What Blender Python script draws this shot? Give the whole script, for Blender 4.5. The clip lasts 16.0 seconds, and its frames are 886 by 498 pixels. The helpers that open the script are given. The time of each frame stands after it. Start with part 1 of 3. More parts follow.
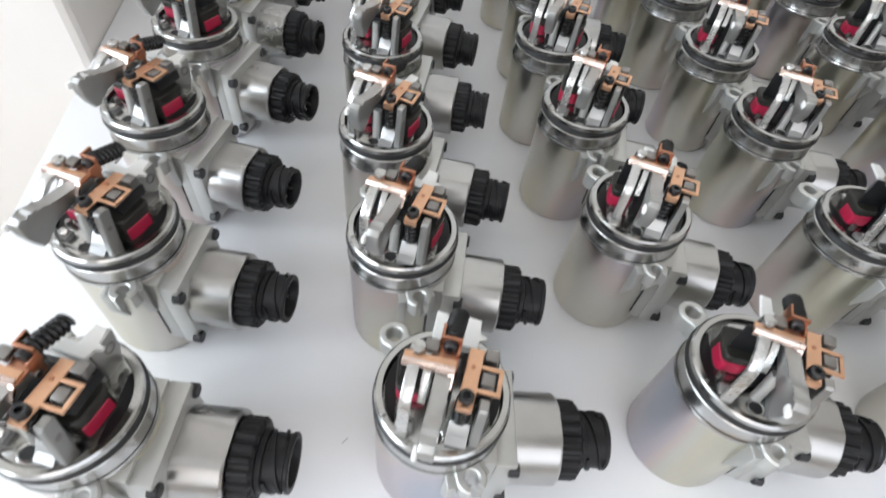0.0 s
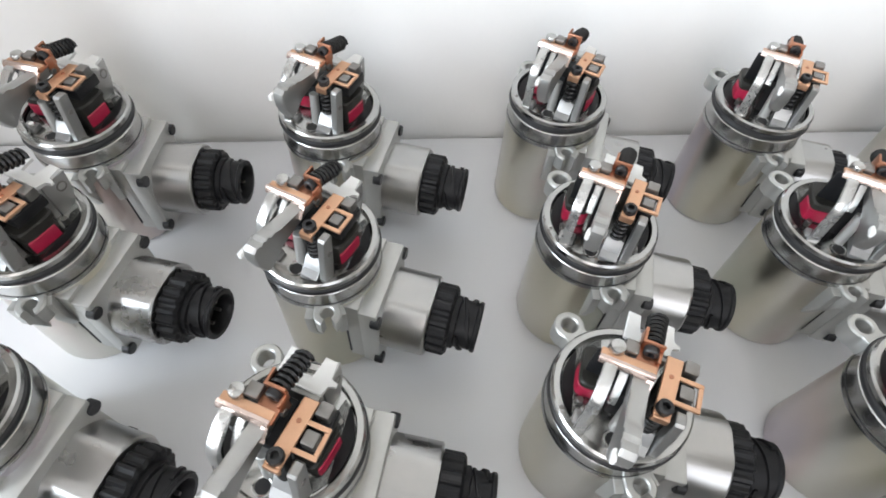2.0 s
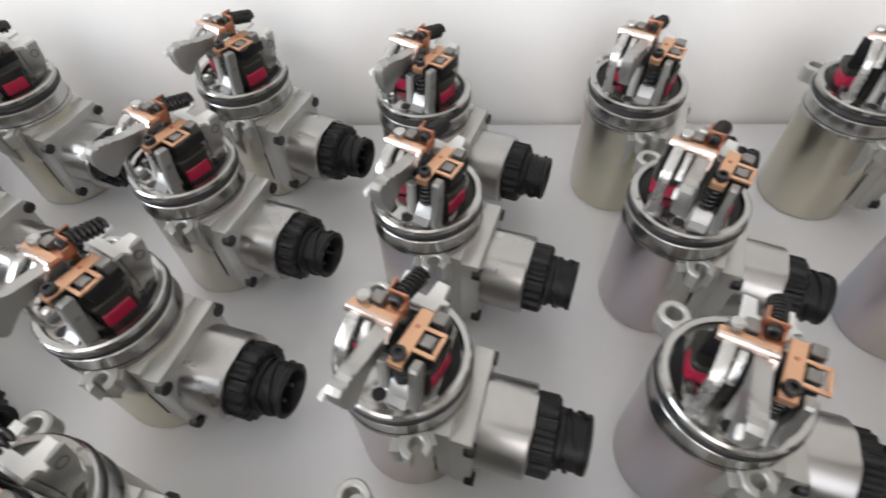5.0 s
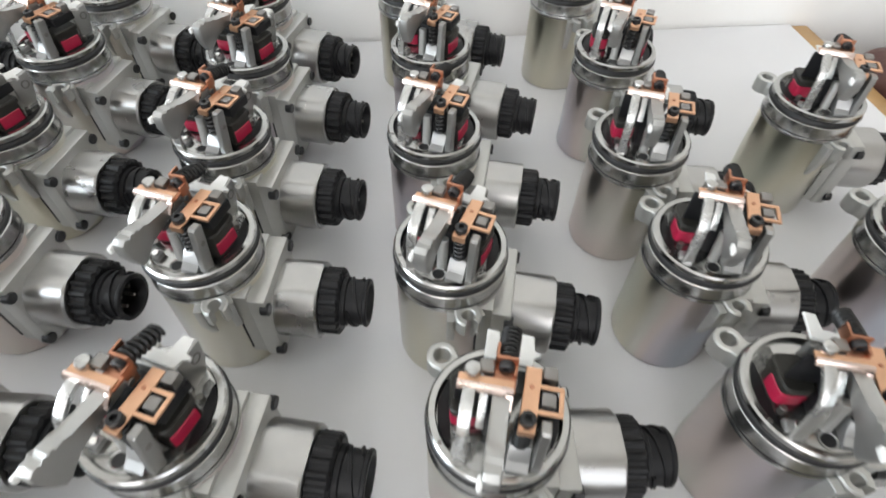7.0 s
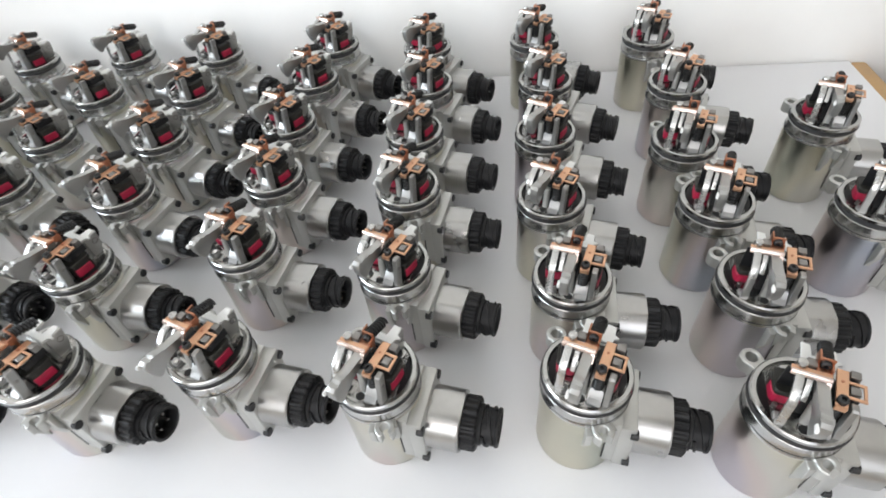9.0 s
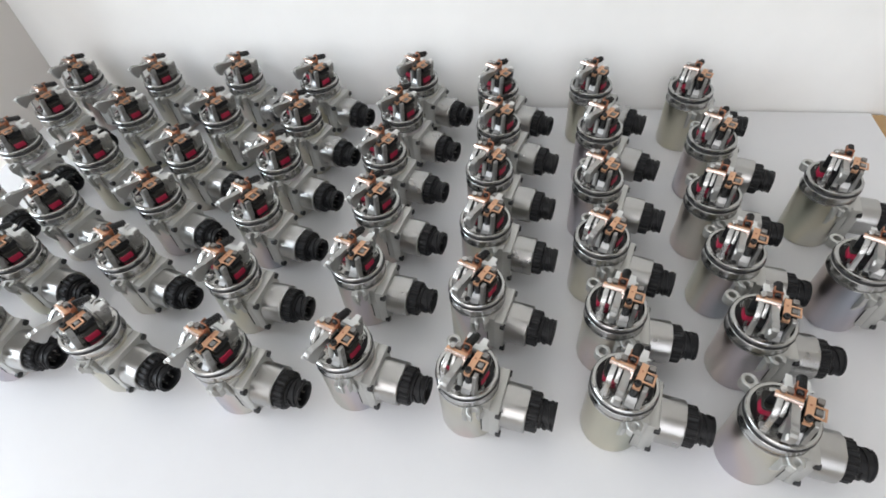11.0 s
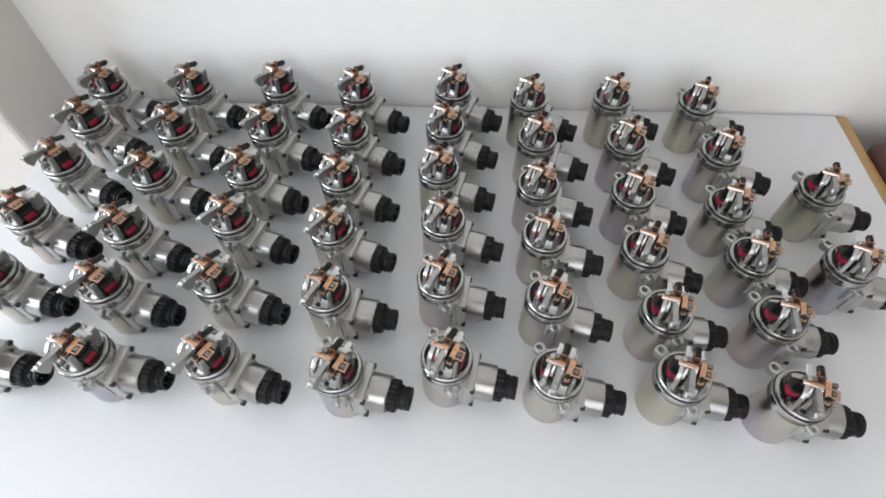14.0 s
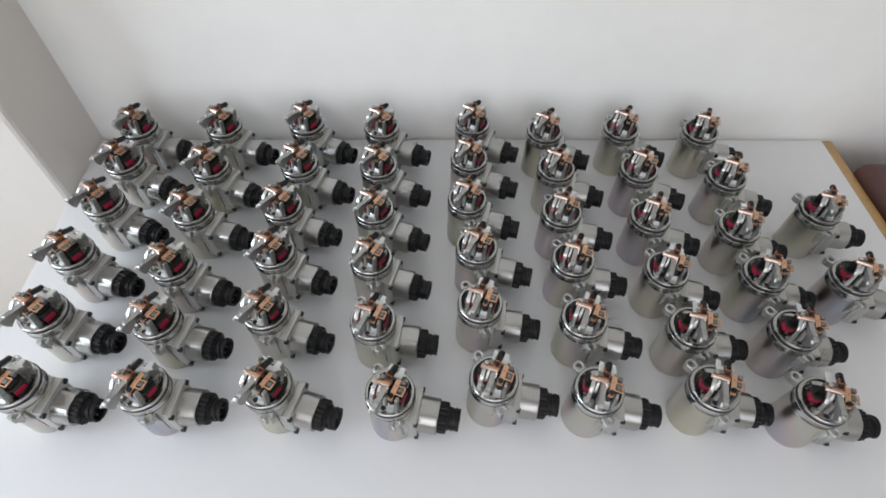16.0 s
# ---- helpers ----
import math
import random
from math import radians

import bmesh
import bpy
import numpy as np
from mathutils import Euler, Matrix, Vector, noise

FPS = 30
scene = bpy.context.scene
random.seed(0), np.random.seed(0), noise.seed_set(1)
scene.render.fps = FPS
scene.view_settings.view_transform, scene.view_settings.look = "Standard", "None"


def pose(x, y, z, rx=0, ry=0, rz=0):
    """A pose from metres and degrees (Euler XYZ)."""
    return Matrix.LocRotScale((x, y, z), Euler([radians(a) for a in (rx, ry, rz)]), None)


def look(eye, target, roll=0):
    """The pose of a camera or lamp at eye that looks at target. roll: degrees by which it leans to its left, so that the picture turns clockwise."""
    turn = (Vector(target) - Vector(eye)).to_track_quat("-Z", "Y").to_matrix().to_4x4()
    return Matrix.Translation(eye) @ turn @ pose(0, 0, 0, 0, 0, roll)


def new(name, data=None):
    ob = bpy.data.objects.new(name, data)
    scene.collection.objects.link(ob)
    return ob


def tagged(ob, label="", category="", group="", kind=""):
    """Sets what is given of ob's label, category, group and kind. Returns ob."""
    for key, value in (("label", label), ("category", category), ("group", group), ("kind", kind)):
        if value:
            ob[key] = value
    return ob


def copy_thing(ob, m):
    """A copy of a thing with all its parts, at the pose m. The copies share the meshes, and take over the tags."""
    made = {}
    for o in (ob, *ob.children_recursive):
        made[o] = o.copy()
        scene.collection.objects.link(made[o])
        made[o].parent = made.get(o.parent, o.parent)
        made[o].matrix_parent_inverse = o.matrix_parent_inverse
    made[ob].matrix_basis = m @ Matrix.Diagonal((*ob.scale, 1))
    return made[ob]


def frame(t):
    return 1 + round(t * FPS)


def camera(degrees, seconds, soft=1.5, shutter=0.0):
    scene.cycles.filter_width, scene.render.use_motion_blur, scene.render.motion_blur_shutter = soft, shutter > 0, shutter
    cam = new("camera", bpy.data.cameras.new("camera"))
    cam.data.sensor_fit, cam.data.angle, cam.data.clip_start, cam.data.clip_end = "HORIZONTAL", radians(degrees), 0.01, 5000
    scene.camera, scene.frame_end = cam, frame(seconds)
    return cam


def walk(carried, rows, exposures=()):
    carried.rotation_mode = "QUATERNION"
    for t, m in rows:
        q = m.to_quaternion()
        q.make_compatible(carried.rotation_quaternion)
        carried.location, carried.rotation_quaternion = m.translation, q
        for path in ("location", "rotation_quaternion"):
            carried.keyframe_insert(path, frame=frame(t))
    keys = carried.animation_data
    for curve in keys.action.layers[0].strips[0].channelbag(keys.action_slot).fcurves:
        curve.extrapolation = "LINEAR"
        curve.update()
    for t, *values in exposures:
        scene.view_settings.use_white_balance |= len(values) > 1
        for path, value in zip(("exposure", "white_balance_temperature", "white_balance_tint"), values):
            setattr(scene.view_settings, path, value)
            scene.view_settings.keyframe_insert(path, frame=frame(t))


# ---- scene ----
cam = camera(78.62, 16.0, soft=1.75, shutter=0.3)
PATH = [
    (0, (-0.0356, 0.0196, 0.2320), (0.0956, 0.6344, -0.5457), 7.78),
    (0.5, (-0.0165, 0.0631, 0.2514), (0.1175, 0.6538, -0.5443), 7.16),
    (1, (0.0073, 0.1288, 0.2416), (0.1225, 0.7164, -0.5593), 6.02),
    (1.5, (0.0037, 0.2065, 0.2323), (0.1024, 0.7932, -0.5716), 5.20),
    (2, (0.0093, 0.2565, 0.2288), (0.0850, 0.8313, -0.5860), 4.29),
    (2.5, (0.0718, 0.2541, 0.2388), (0.0978, 0.8236, -0.5828), 1.09),
    (3, (0.1472, 0.2518, 0.2391), (0.1411, 0.8224, -0.5822), -0.68),
    (3.5, (0.2151, 0.2388, 0.2288), (0.1604, 0.8179, -0.5846), -3.71),
    (4, (0.2954, 0.2298, 0.2282), (0.2232, 0.8318, -0.5670), -4.12),
    (4.5, (0.3722, 0.2273, 0.2235), (0.2995, 0.8408, -0.5628), -4.10),
    (5, (0.4239, 0.2211, 0.2203), (0.3745, 0.8451, -0.5596), -3.03),
    (5.2, (0.4425, 0.2145, 0.2206), (0.4103, 0.8408, -0.5583), -2.18),
    (7.3, (0.4842, 0.0513, 0.2303), (0.5667, 0.7017, -0.5248), 1.19),
    (7.5, (0.4757, 0.0307, 0.2346), (0.5573, 0.6997, -0.5042), 1.05),
    (8, (0.4662, -0.0050, 0.2601), (0.5012, 0.6863, -0.4616), -1.63),
    (8.5, (0.4711, -0.0311, 0.2831), (0.4276, 0.6733, -0.4253), -4.85),
    (9, (0.4695, -0.0583, 0.3074), (0.3646, 0.6259, -0.4144), -6.93),
    (9.5, (0.4673, -0.0758, 0.3225), (0.3370, 0.6042, -0.3991), -6.98),
    (10, (0.4615, -0.0952, 0.3444), (0.3239, 0.5913, -0.3695), -6.16),
    (10.2, (0.4554, -0.0963, 0.3626), (0.3170, 0.5768, -0.3640), -6.44),
    (12.3, (0.4154, -0.1045, 0.4370), (0.2828, 0.5149, -0.3368), -3.84),
    (12.5, (0.4115, -0.1049, 0.4438), (0.2889, 0.5026, -0.3410), -3.19),
    (13, (0.4097, -0.1091, 0.4680), (0.3018, 0.4814, -0.3317), -2.53),
    (13.5, (0.3844, -0.0967, 0.4909), (0.3142, 0.4849, -0.3196), -1.15),
    (14, (0.3103, -0.0964, 0.5056), (0.2935, 0.4771, -0.3135), 0.13),
    (14.5, (0.2785, -0.1075, 0.5147), (0.2877, 0.4626, -0.3068), 0.87),
    (15, (0.2654, -0.1216, 0.5207), (0.2847, 0.4672, -0.2874), 0.70),
    (15.5, (0.2557, -0.1085, 0.5357), (0.2836, 0.4843, -0.2691), 1.37),
    (16, (0.2496, -0.1104, 0.5344), (0.2727, 0.4963, -0.2602), 1.53),
]
# seconds, stops, kelvin, tint: the picture warms a little in the middle of the first stretch
EXPOSURES = [(0, 0.16, 6500, 10), (0.5, 0.18, 6500, 10), (1.5, 0.45, 6500, 10), (2, 0.42, 6500, 10), (2.5, 0.34, 6500, 10), (3, 0.11, 6500, 10), (3.5, 0.17, 6600, 11),
             (4.5, 0.32, 6720, 12), (5, 0.32, 6720, 12), (7.5, 0.54, 6550, 8), (8, 0.53, 6550, 8), (9, 0.34, 6550, 9), (12.5, 0.01, 6500, 10), (14, -0.06, 6500, 10),
             (15, -0.08, 6500, 10), (16, -0.33, 6500, 10)]
walk(cam, [(t, look(eye, target, roll)) for t, eye, target, roll in PATH],
     EXPOSURES)

# ---- light ----
world = bpy.data.worlds.new("sky")
scene.world = world
world.use_nodes = True
wn = world.node_tree.nodes
sky = wn.new("ShaderNodeTexSky")
sky.sky_type = "NISHITA"
sky.sun_disc = False
sky.sun_elevation = radians(35)
sky.sun_rotation = radians(200)
wn["Background"].inputs["Strength"].default_value = 0.10
world.node_tree.links.new(sky.outputs[0], wn["Background"].inputs["Color"])


def window_lamp(name, at, target, wide, high, watts, colour):
    lamp = bpy.data.lights.new(name, "AREA")
    lamp.shape, lamp.size, lamp.size_y = "RECTANGLE", wide, high
    lamp.energy, lamp.color = watts, colour
    ob = new(name, lamp)
    ob.matrix_world = look(at, target)
    return ob


# the room: x from west to east, y towards the wall behind the table
WALL_Y, WEST, EAST, SOUTH, FLOOR, CEIL = 0.5075, -1.2, 2.2, -1.7, -0.75, 1.85
# window openings, each by its two ends along the wall, sill and head; the south one is added for fill
WEST_WIN, SOUTH_FILL_WIN = (-0.85, 0.25, 0.10, 1.10), (-1.15, 1.20, 0.20, 1.76)
u, v = (WEST_WIN[0] + WEST_WIN[1]) / 2, (WEST_WIN[2] + WEST_WIN[3]) / 2
window_lamp("west_window_light", (WEST - 0.03, u, v), (0, u, v), WEST_WIN[1] - WEST_WIN[0], WEST_WIN[3] - WEST_WIN[2], 31, (0.83, 0.915, 1.0))
# added fill lamp in an invented south window, softens the shadows on the wall
u, v = (SOUTH_FILL_WIN[0] + SOUTH_FILL_WIN[1]) / 2, (SOUTH_FILL_WIN[2] + SOUTH_FILL_WIN[3]) / 2
window_lamp("south_fill_light", (u, SOUTH - 0.03, v), (u, 0, v), SOUTH_FILL_WIN[1] - SOUTH_FILL_WIN[0], SOUTH_FILL_WIN[3] - SOUTH_FILL_WIN[2], 21, (0.94, 0.93, 0.945))
scene.view_settings.exposure = 0.0


# ---- materials ----
def material(name, colour, rough=0.5, metal=0.0, vary=0.06, grain=40.0, bump=0.0, bump_scale=400.0,
             rough_vary=0.1, spread=None, spec=0.5):
    """A node material: a base colour with two scales of variation, uneven gloss and fine relief."""
    m = bpy.data.materials.new(name)
    m.use_nodes = True
    nt = m.node_tree
    nodes, links = nt.nodes, nt.links
    shader = nodes["Principled BSDF"]
    where = nodes.new("ShaderNodeTexCoord")
    info = nodes.new("ShaderNodeObjectInfo")
    shift = nodes.new("ShaderNodeVectorMath")
    shift.operation = "MULTIPLY_ADD"
    spread_v = nodes.new("ShaderNodeCombineXYZ")
    for k in range(3):
        links.new(info.outputs["Random"], spread_v.inputs[k])
    links.new(spread_v.outputs[0], shift.inputs[0])
    shift.inputs[1].default_value = (3.1, 5.7, 7.3)
    links.new(where.outputs["Object"], shift.inputs[2])
    big = nodes.new("ShaderNodeTexNoise")
    big.inputs["Scale"].default_value, big.inputs["Detail"].default_value = grain, 2.0
    fine = nodes.new("ShaderNodeTexNoise")
    fine.inputs["Scale"].default_value, fine.inputs["Detail"].default_value = grain * 9, 4.0
    for n in (big, fine):
        links.new(shift.outputs[0], n.inputs["Vector"])
    mixed = nodes.new("ShaderNodeMath")
    mixed.operation = "MULTIPLY_ADD"
    links.new(fine.outputs["Fac"], mixed.inputs[0])
    mixed.inputs[1].default_value = 0.4
    scaled = nodes.new("ShaderNodeMath")
    scaled.operation = "MULTIPLY"
    links.new(big.outputs["Fac"], scaled.inputs[0])
    scaled.inputs[1].default_value = 0.6
    links.new(scaled.outputs[0], mixed.inputs[2])
    ramp = nodes.new("ShaderNodeValToRGB")
    links.new(mixed.outputs[0], ramp.inputs["Fac"])
    stops = spread or [(0.3, tuple(c * (1 - vary) for c in colour)), (0.7, tuple(min(1, c * (1 + vary)) for c in colour))]
    for k, (at, c) in enumerate(stops):
        e = ramp.color_ramp.elements[k] if k < 2 else ramp.color_ramp.elements.new(at)
        e.position, e.color = at, (*c, 1)
    links.new(ramp.outputs["Color"], shader.inputs["Base Color"])
    gloss = nodes.new("ShaderNodeMapRange")
    links.new(mixed.outputs[0], gloss.inputs["Value"])
    gloss.inputs["From Min"].default_value, gloss.inputs["From Max"].default_value = 0.3, 0.7
    gloss.inputs["To Min"].default_value, gloss.inputs["To Max"].default_value = max(0.02, rough - rough_vary), min(1, rough + rough_vary)
    links.new(gloss.outputs["Result"], shader.inputs["Roughness"])
    shader.inputs["Metallic"].default_value = metal
    shader.inputs["Specular IOR Level"].default_value = spec
    if bump:
        relief = nodes.new("ShaderNodeTexNoise")
        relief.inputs["Scale"].default_value, relief.inputs["Detail"].default_value = bump_scale, 3.0
        links.new(where.outputs["Object"], relief.inputs["Vector"])
        b = nodes.new("ShaderNodeBump")
        b.inputs["Strength"].default_value, b.inputs["Distance"].default_value = bump, 0.001
        links.new(relief.outputs["Fac"], b.inputs["Height"])
        links.new(b.outputs["Normal"], shader.inputs["Normal"])
    return m


def wood_material(name, dark, light):
    m = material(name, light, 0.42, 0, spread=[(0.3, dark), (0.7, light)], grain=14, bump=0.15, bump_scale=220)
    nt = m.node_tree
    stretch = nt.nodes.new("ShaderNodeMapping")
    stretch.inputs["Scale"].default_value = (0.6, 9, 9)
    where = [n for n in nt.nodes if n.type == "TEX_COORD"][0]
    add = [n for n in nt.nodes if n.type == "VECT_MATH"][0]
    nt.links.new(where.outputs["Object"], stretch.inputs["Vector"])
    nt.links.new(stretch.outputs["Vector"], add.inputs[2])
    return m


M_TABLE = material("white_laminate", (0.74, 0.742, 0.755), 0.38, 0, vary=0.015, grain=6, bump=0.04, bump_scale=900)
M_WALL = material("wall_paint", (0.91, 0.905, 0.885), 0.75, 0, vary=0.03, grain=3, bump=0.12, bump_scale=260)
# wall paint darkened and warmed: the shade on the pier's side is in the colour
M_PIER_SHADED = material("pier_paint_shaded", (0.70, 0.665, 0.63), 0.7, 0, vary=0.03, grain=3, bump=0.1, bump_scale=260)
M_ROOM = material("room_paint", (0.80, 0.765, 0.72), 0.8, 0, vary=0.03, grain=2)
M_CEIL = material("ceiling_paint", (0.86, 0.85, 0.83), 0.85, 0, vary=0.02, grain=2)
M_FLOOR = material("floor_tile", (0.42, 0.385, 0.345), 0.5, 0, vary=0.1, grain=5)
M_WOOD = wood_material("maple_edge", (0.42, 0.25, 0.10), (0.52, 0.32, 0.135))
M_CREAM = material("cream_edge", (0.72, 0.66, 0.55), 0.5, vary=0.04, grain=20)
M_LEATHER = material("brown_leather", (0.075, 0.030, 0.024), 0.40, vary=0.25, grain=25, bump=0.35, bump_scale=500)

def can_material():
    """Zinc-passivated steel: the sheen drifts from straw yellow through pink to blue-grey in soft upright bands."""
    m = material("zinc_passivated_steel", (0.6, 0.6, 0.6), 0.29, 1.0, grain=22, rough_vary=0.008, bump=0.0, bump_scale=900)
    nt = m.node_tree
    nodes, links = nt.nodes, nt.links
    where = [n for n in nodes if n.type == "TEX_COORD"][0]
    info = [n for n in nodes if n.type == "OBJECT_INFO"][0]
    place = nodes.new("ShaderNodeMapping")
    place.inputs["Scale"].default_value = (1, 1, 0.35)
    links.new(where.outputs["Object"], place.inputs["Vector"])
    drift = nodes.new("ShaderNodeTexNoise")
    drift.noise_dimensions = "4D"
    drift.inputs["Scale"].default_value, drift.inputs["Detail"].default_value = 27, 0.3
    links.new(place.outputs["Vector"], drift.inputs["Vector"])
    seed = nodes.new("ShaderNodeMath")
    seed.operation = "MULTIPLY"
    links.new(info.outputs["Random"], seed.inputs[0])
    seed.inputs[1].default_value = 40.0
    links.new(seed.outputs[0], drift.inputs["W"])
    ramp = [n for n in nodes if n.type == "VALTORGB"][0]
    links.new(drift.outputs["Fac"], ramp.inputs["Fac"])
    ramp.color_ramp.interpolation = "EASE"
    bands = [(0.24, (0.46, 0.475, 0.40)), (0.79, (0.42, 0.45, 0.51)), (0.38, (0.60, 0.57, 0.47)), (0.49, (0.60, 0.583, 0.53)),
             (0.57, (0.61, 0.535, 0.505)), (0.66, (0.54, 0.495, 0.525))]
    for k, (at, c) in enumerate(bands):
        e = ramp.color_ramp.elements[k] if k < 2 else ramp.color_ramp.elements.new(at)
        e.position, e.color = at, (*c, 1)
    return m


M_CAN = can_material()
M_STRIP = material("bright_sheet_steel", (0.37, 0.37, 0.365), 0.38, 0.7, vary=0.03, grain=40, rough_vary=0.04)
M_PLATED = material("nickel_plated_sheet", (0.56, 0.56, 0.55), 0.27, 0.9, vary=0.03, grain=40, rough_vary=0.04)
M_SIDE = material("grey_steel_plate", (0.32, 0.32, 0.31), 0.40, 0.8, vary=0.05, grain=60, rough_vary=0.04)
M_FLAG = material("white_plated_steel", (0.77, 0.77, 0.75), 0.45, 0.0, vary=0.03, grain=60)
M_COPPER_PALE = material("pale_copper", (0.72, 0.58, 0.52), 0.26, 1.0, vary=0.05, grain=60, rough_vary=0.05)
M_STEEL = material("turned_aluminium", (0.50, 0.50, 0.49), 0.24, 1.0, vary=0.03, grain=40, rough_vary=0.03, bump=0.01, bump_scale=1200)
M_RIM = material("machined_aluminium", (0.43, 0.43, 0.42), 0.20, 1.0, vary=0.06, grain=60, rough_vary=0.05, bump=0.02, bump_scale=900)
M_CAST = material("cast_aluminium", (0.50, 0.50, 0.48), 0.44, 0.75, vary=0.06, grain=45, rough_vary=0.06, bump=0.06, bump_scale=1300)
M_BARREL = material("brushed_aluminium", (0.42, 0.415, 0.405), 0.29, 1.0, vary=0.10, grain=13, rough_vary=0.03)
M_BRIGHT = material("nickel_plate", (0.82, 0.82, 0.80), 0.22, 1.0, vary=0.05, grain=80, rough_vary=0.08)
M_LEVER = material("sintered_steel", (0.43, 0.43, 0.42), 0.46, 1.0, vary=0.05, grain=60, rough_vary=0.04, bump=0.05, bump_scale=1600)
M_DARKSTEEL = material("dull_steel", (0.26, 0.25, 0.24), 0.40, 1.0, vary=0.12, grain=90)
M_COPPER = material("copper_sheet", (0.69, 0.42, 0.275), 0.42, 1.0, vary=0.07, grain=90, rough_vary=0.05)
M_COPPER_DARK = material("enamelled_copper", (0.46, 0.22, 0.14), 0.36, 1.0, vary=0.10, grain=90, rough_vary=0.05)
M_BLACK = material("black_nylon", (0.009, 0.009, 0.010), 0.46, 0, vary=0.3, grain=60, bump=0.08, bump_scale=1200, spec=0.28)
M_RUBBER = material("black_rubber", (0.012, 0.012, 0.013), 0.42, 0, vary=0.3, grain=60)
M_COIL = material("varnished_coil", (0.022, 0.021, 0.018), 0.40, 0, vary=0.35, grain=120, bump=0.15, bump_scale=1500, spec=0.3)
M_SPRING = material("black_spring_steel", (0.03, 0.03, 0.03), 0.35, 0.6, vary=0.3, grain=80)
M_RED = material("red_tape", (0.34, 0.012, 0.045), 0.38, 0, vary=0.15, grain=70)
M_WINDOW = material("window_frame_paint", (0.8, 0.8, 0.8), 0.4, vary=0.03)


# ---- mesh helpers ----
def finish(name, bm, mat, smooth=35):
    bmesh.ops.remove_doubles(bm, verts=bm.verts, dist=1e-7)
    bmesh.ops.recalc_face_normals(bm, faces=bm.faces)
    me = bpy.data.meshes.new(name)
    bm.to_mesh(me)
    bm.free()
    me.materials.append(mat)
    if smooth:
        for p in me.polygons:
            p.use_smooth = True
        me.set_sharp_from_angle(angle=radians(smooth))
    return me


def part(name, bm, mat, parent, label="", smooth=35):
    ob = new(name, finish(name, bm, mat, smooth))
    ob.parent = parent
    return tagged(ob, label) if label else ob


def structure(name, bm, mat, label, category, smooth=0):
    return tagged(new(name, finish(name, bm, mat, smooth)), label, category, kind="structure")


def box(bm, x0, x1, y0, y1, z0, z1, bevel=0.0, turn=None, seg=2):
    m = Matrix.Translation(((x0 + x1) / 2, (y0 + y1) / 2, (z0 + z1) / 2)) @ Matrix.Diagonal((x1 - x0, y1 - y0, z1 - z0, 1))
    got = bmesh.ops.create_cube(bm, size=1.0, matrix=m)
    verts = got["verts"]
    if turn is not None:
        bmesh.ops.transform(bm, matrix=turn, verts=verts)
    if bevel:
        edges = list({e for v in verts for e in v.link_edges})
        bmesh.ops.bevel(bm, geom=edges, offset=bevel, segments=seg, profile=0.5, affect="EDGES")
    return bm


def lathe(bm, prof, seg=48, m=None, closed=False):
    """Turns (radius, height) pairs round the z axis; m moves the result."""
    m = m or Matrix()
    rings = []
    for r, h in prof:
        if r < 1e-6:
            rings.append([bm.verts.new(m @ Vector((0, 0, h)))])
        else:
            rings.append([bm.verts.new(m @ Vector((r * math.cos(2 * math.pi * k / seg), r * math.sin(2 * math.pi * k / seg), h))) for k in range(seg)])
    pairs = list(zip(rings, rings[1:])) + ([(rings[-1], rings[0])] if closed else [])
    for a, b in pairs:
        for k in range(seg):
            n = (k + 1) % seg
            ring = [a[k % len(a)], a[n % len(a)], b[n % len(b)], b[k % len(b)]]
            face = []
            for v in ring:
                if v not in face:
                    face.append(v)
            if len(face) > 2:
                bm.faces.new(face)
    return bm


ALONG_X = Matrix.Rotation(radians(90), 4, "Y")   # the z axis of a lathe becomes x


def rod(bm, p0, p1, r, seg=16, bevel=0.12):
    p0, p1 = Vector(p0), Vector(p1)
    d = p1 - p0
    m = Matrix.Translation(p0) @ d.to_track_quat("Z", "Y").to_matrix().to_4x4()
    L, e = d.length, r * bevel
    return lathe(bm, [(0, 0), (r - e, 0), (r, e), (r, L - e), (r - e, L), (0, L)], seg, m)


def prism(bm, pts, to3, a, b, bevel=0.0):
    """A polygon in a plane, pushed from a to b; to3(u, v, w) gives the place."""
    lo = [bm.verts.new(to3(u, v, a)) for u, v in pts]
    hi = [bm.verts.new(to3(u, v, b)) for u, v in pts]
    faces = [bm.faces.new(lo), bm.faces.new(list(reversed(hi)))]
    n = len(pts)
    for k in range(n):
        faces.append(bm.faces.new([lo[k], lo[(k + 1) % n], hi[(k + 1) % n], hi[k]]))
    if bevel:
        edges = list({e for f in faces[:2] for e in f.edges})
        bmesh.ops.bevel(bm, geom=edges, offset=bevel, segments=2, profile=0.5, affect="EDGES")
    return bm


def yz(u, v, w):
    return Vector((w, u, v))


def xy(u, v, w):
    return Vector((u, v, w))


def strip(bm, line, thick, x0, x1):
    """A bent sheet-metal strip: a line in the y-z plane with a thickness, between x0 and x1."""
    left, right = [], []
    for k, (y, z) in enumerate(line):
        a, b = line[max(0, k - 1)], line[min(len(line) - 1, k + 1)]
        d = Vector((b[0] - a[0], b[1] - a[1])).normalized()
        left.append((y - d.y * thick / 2, z + d.x * thick / 2))
        right.append((y + d.y * thick / 2, z - d.x * thick / 2))
    return prism(bm, left + right[::-1], yz, x0, x1, 0.0002)


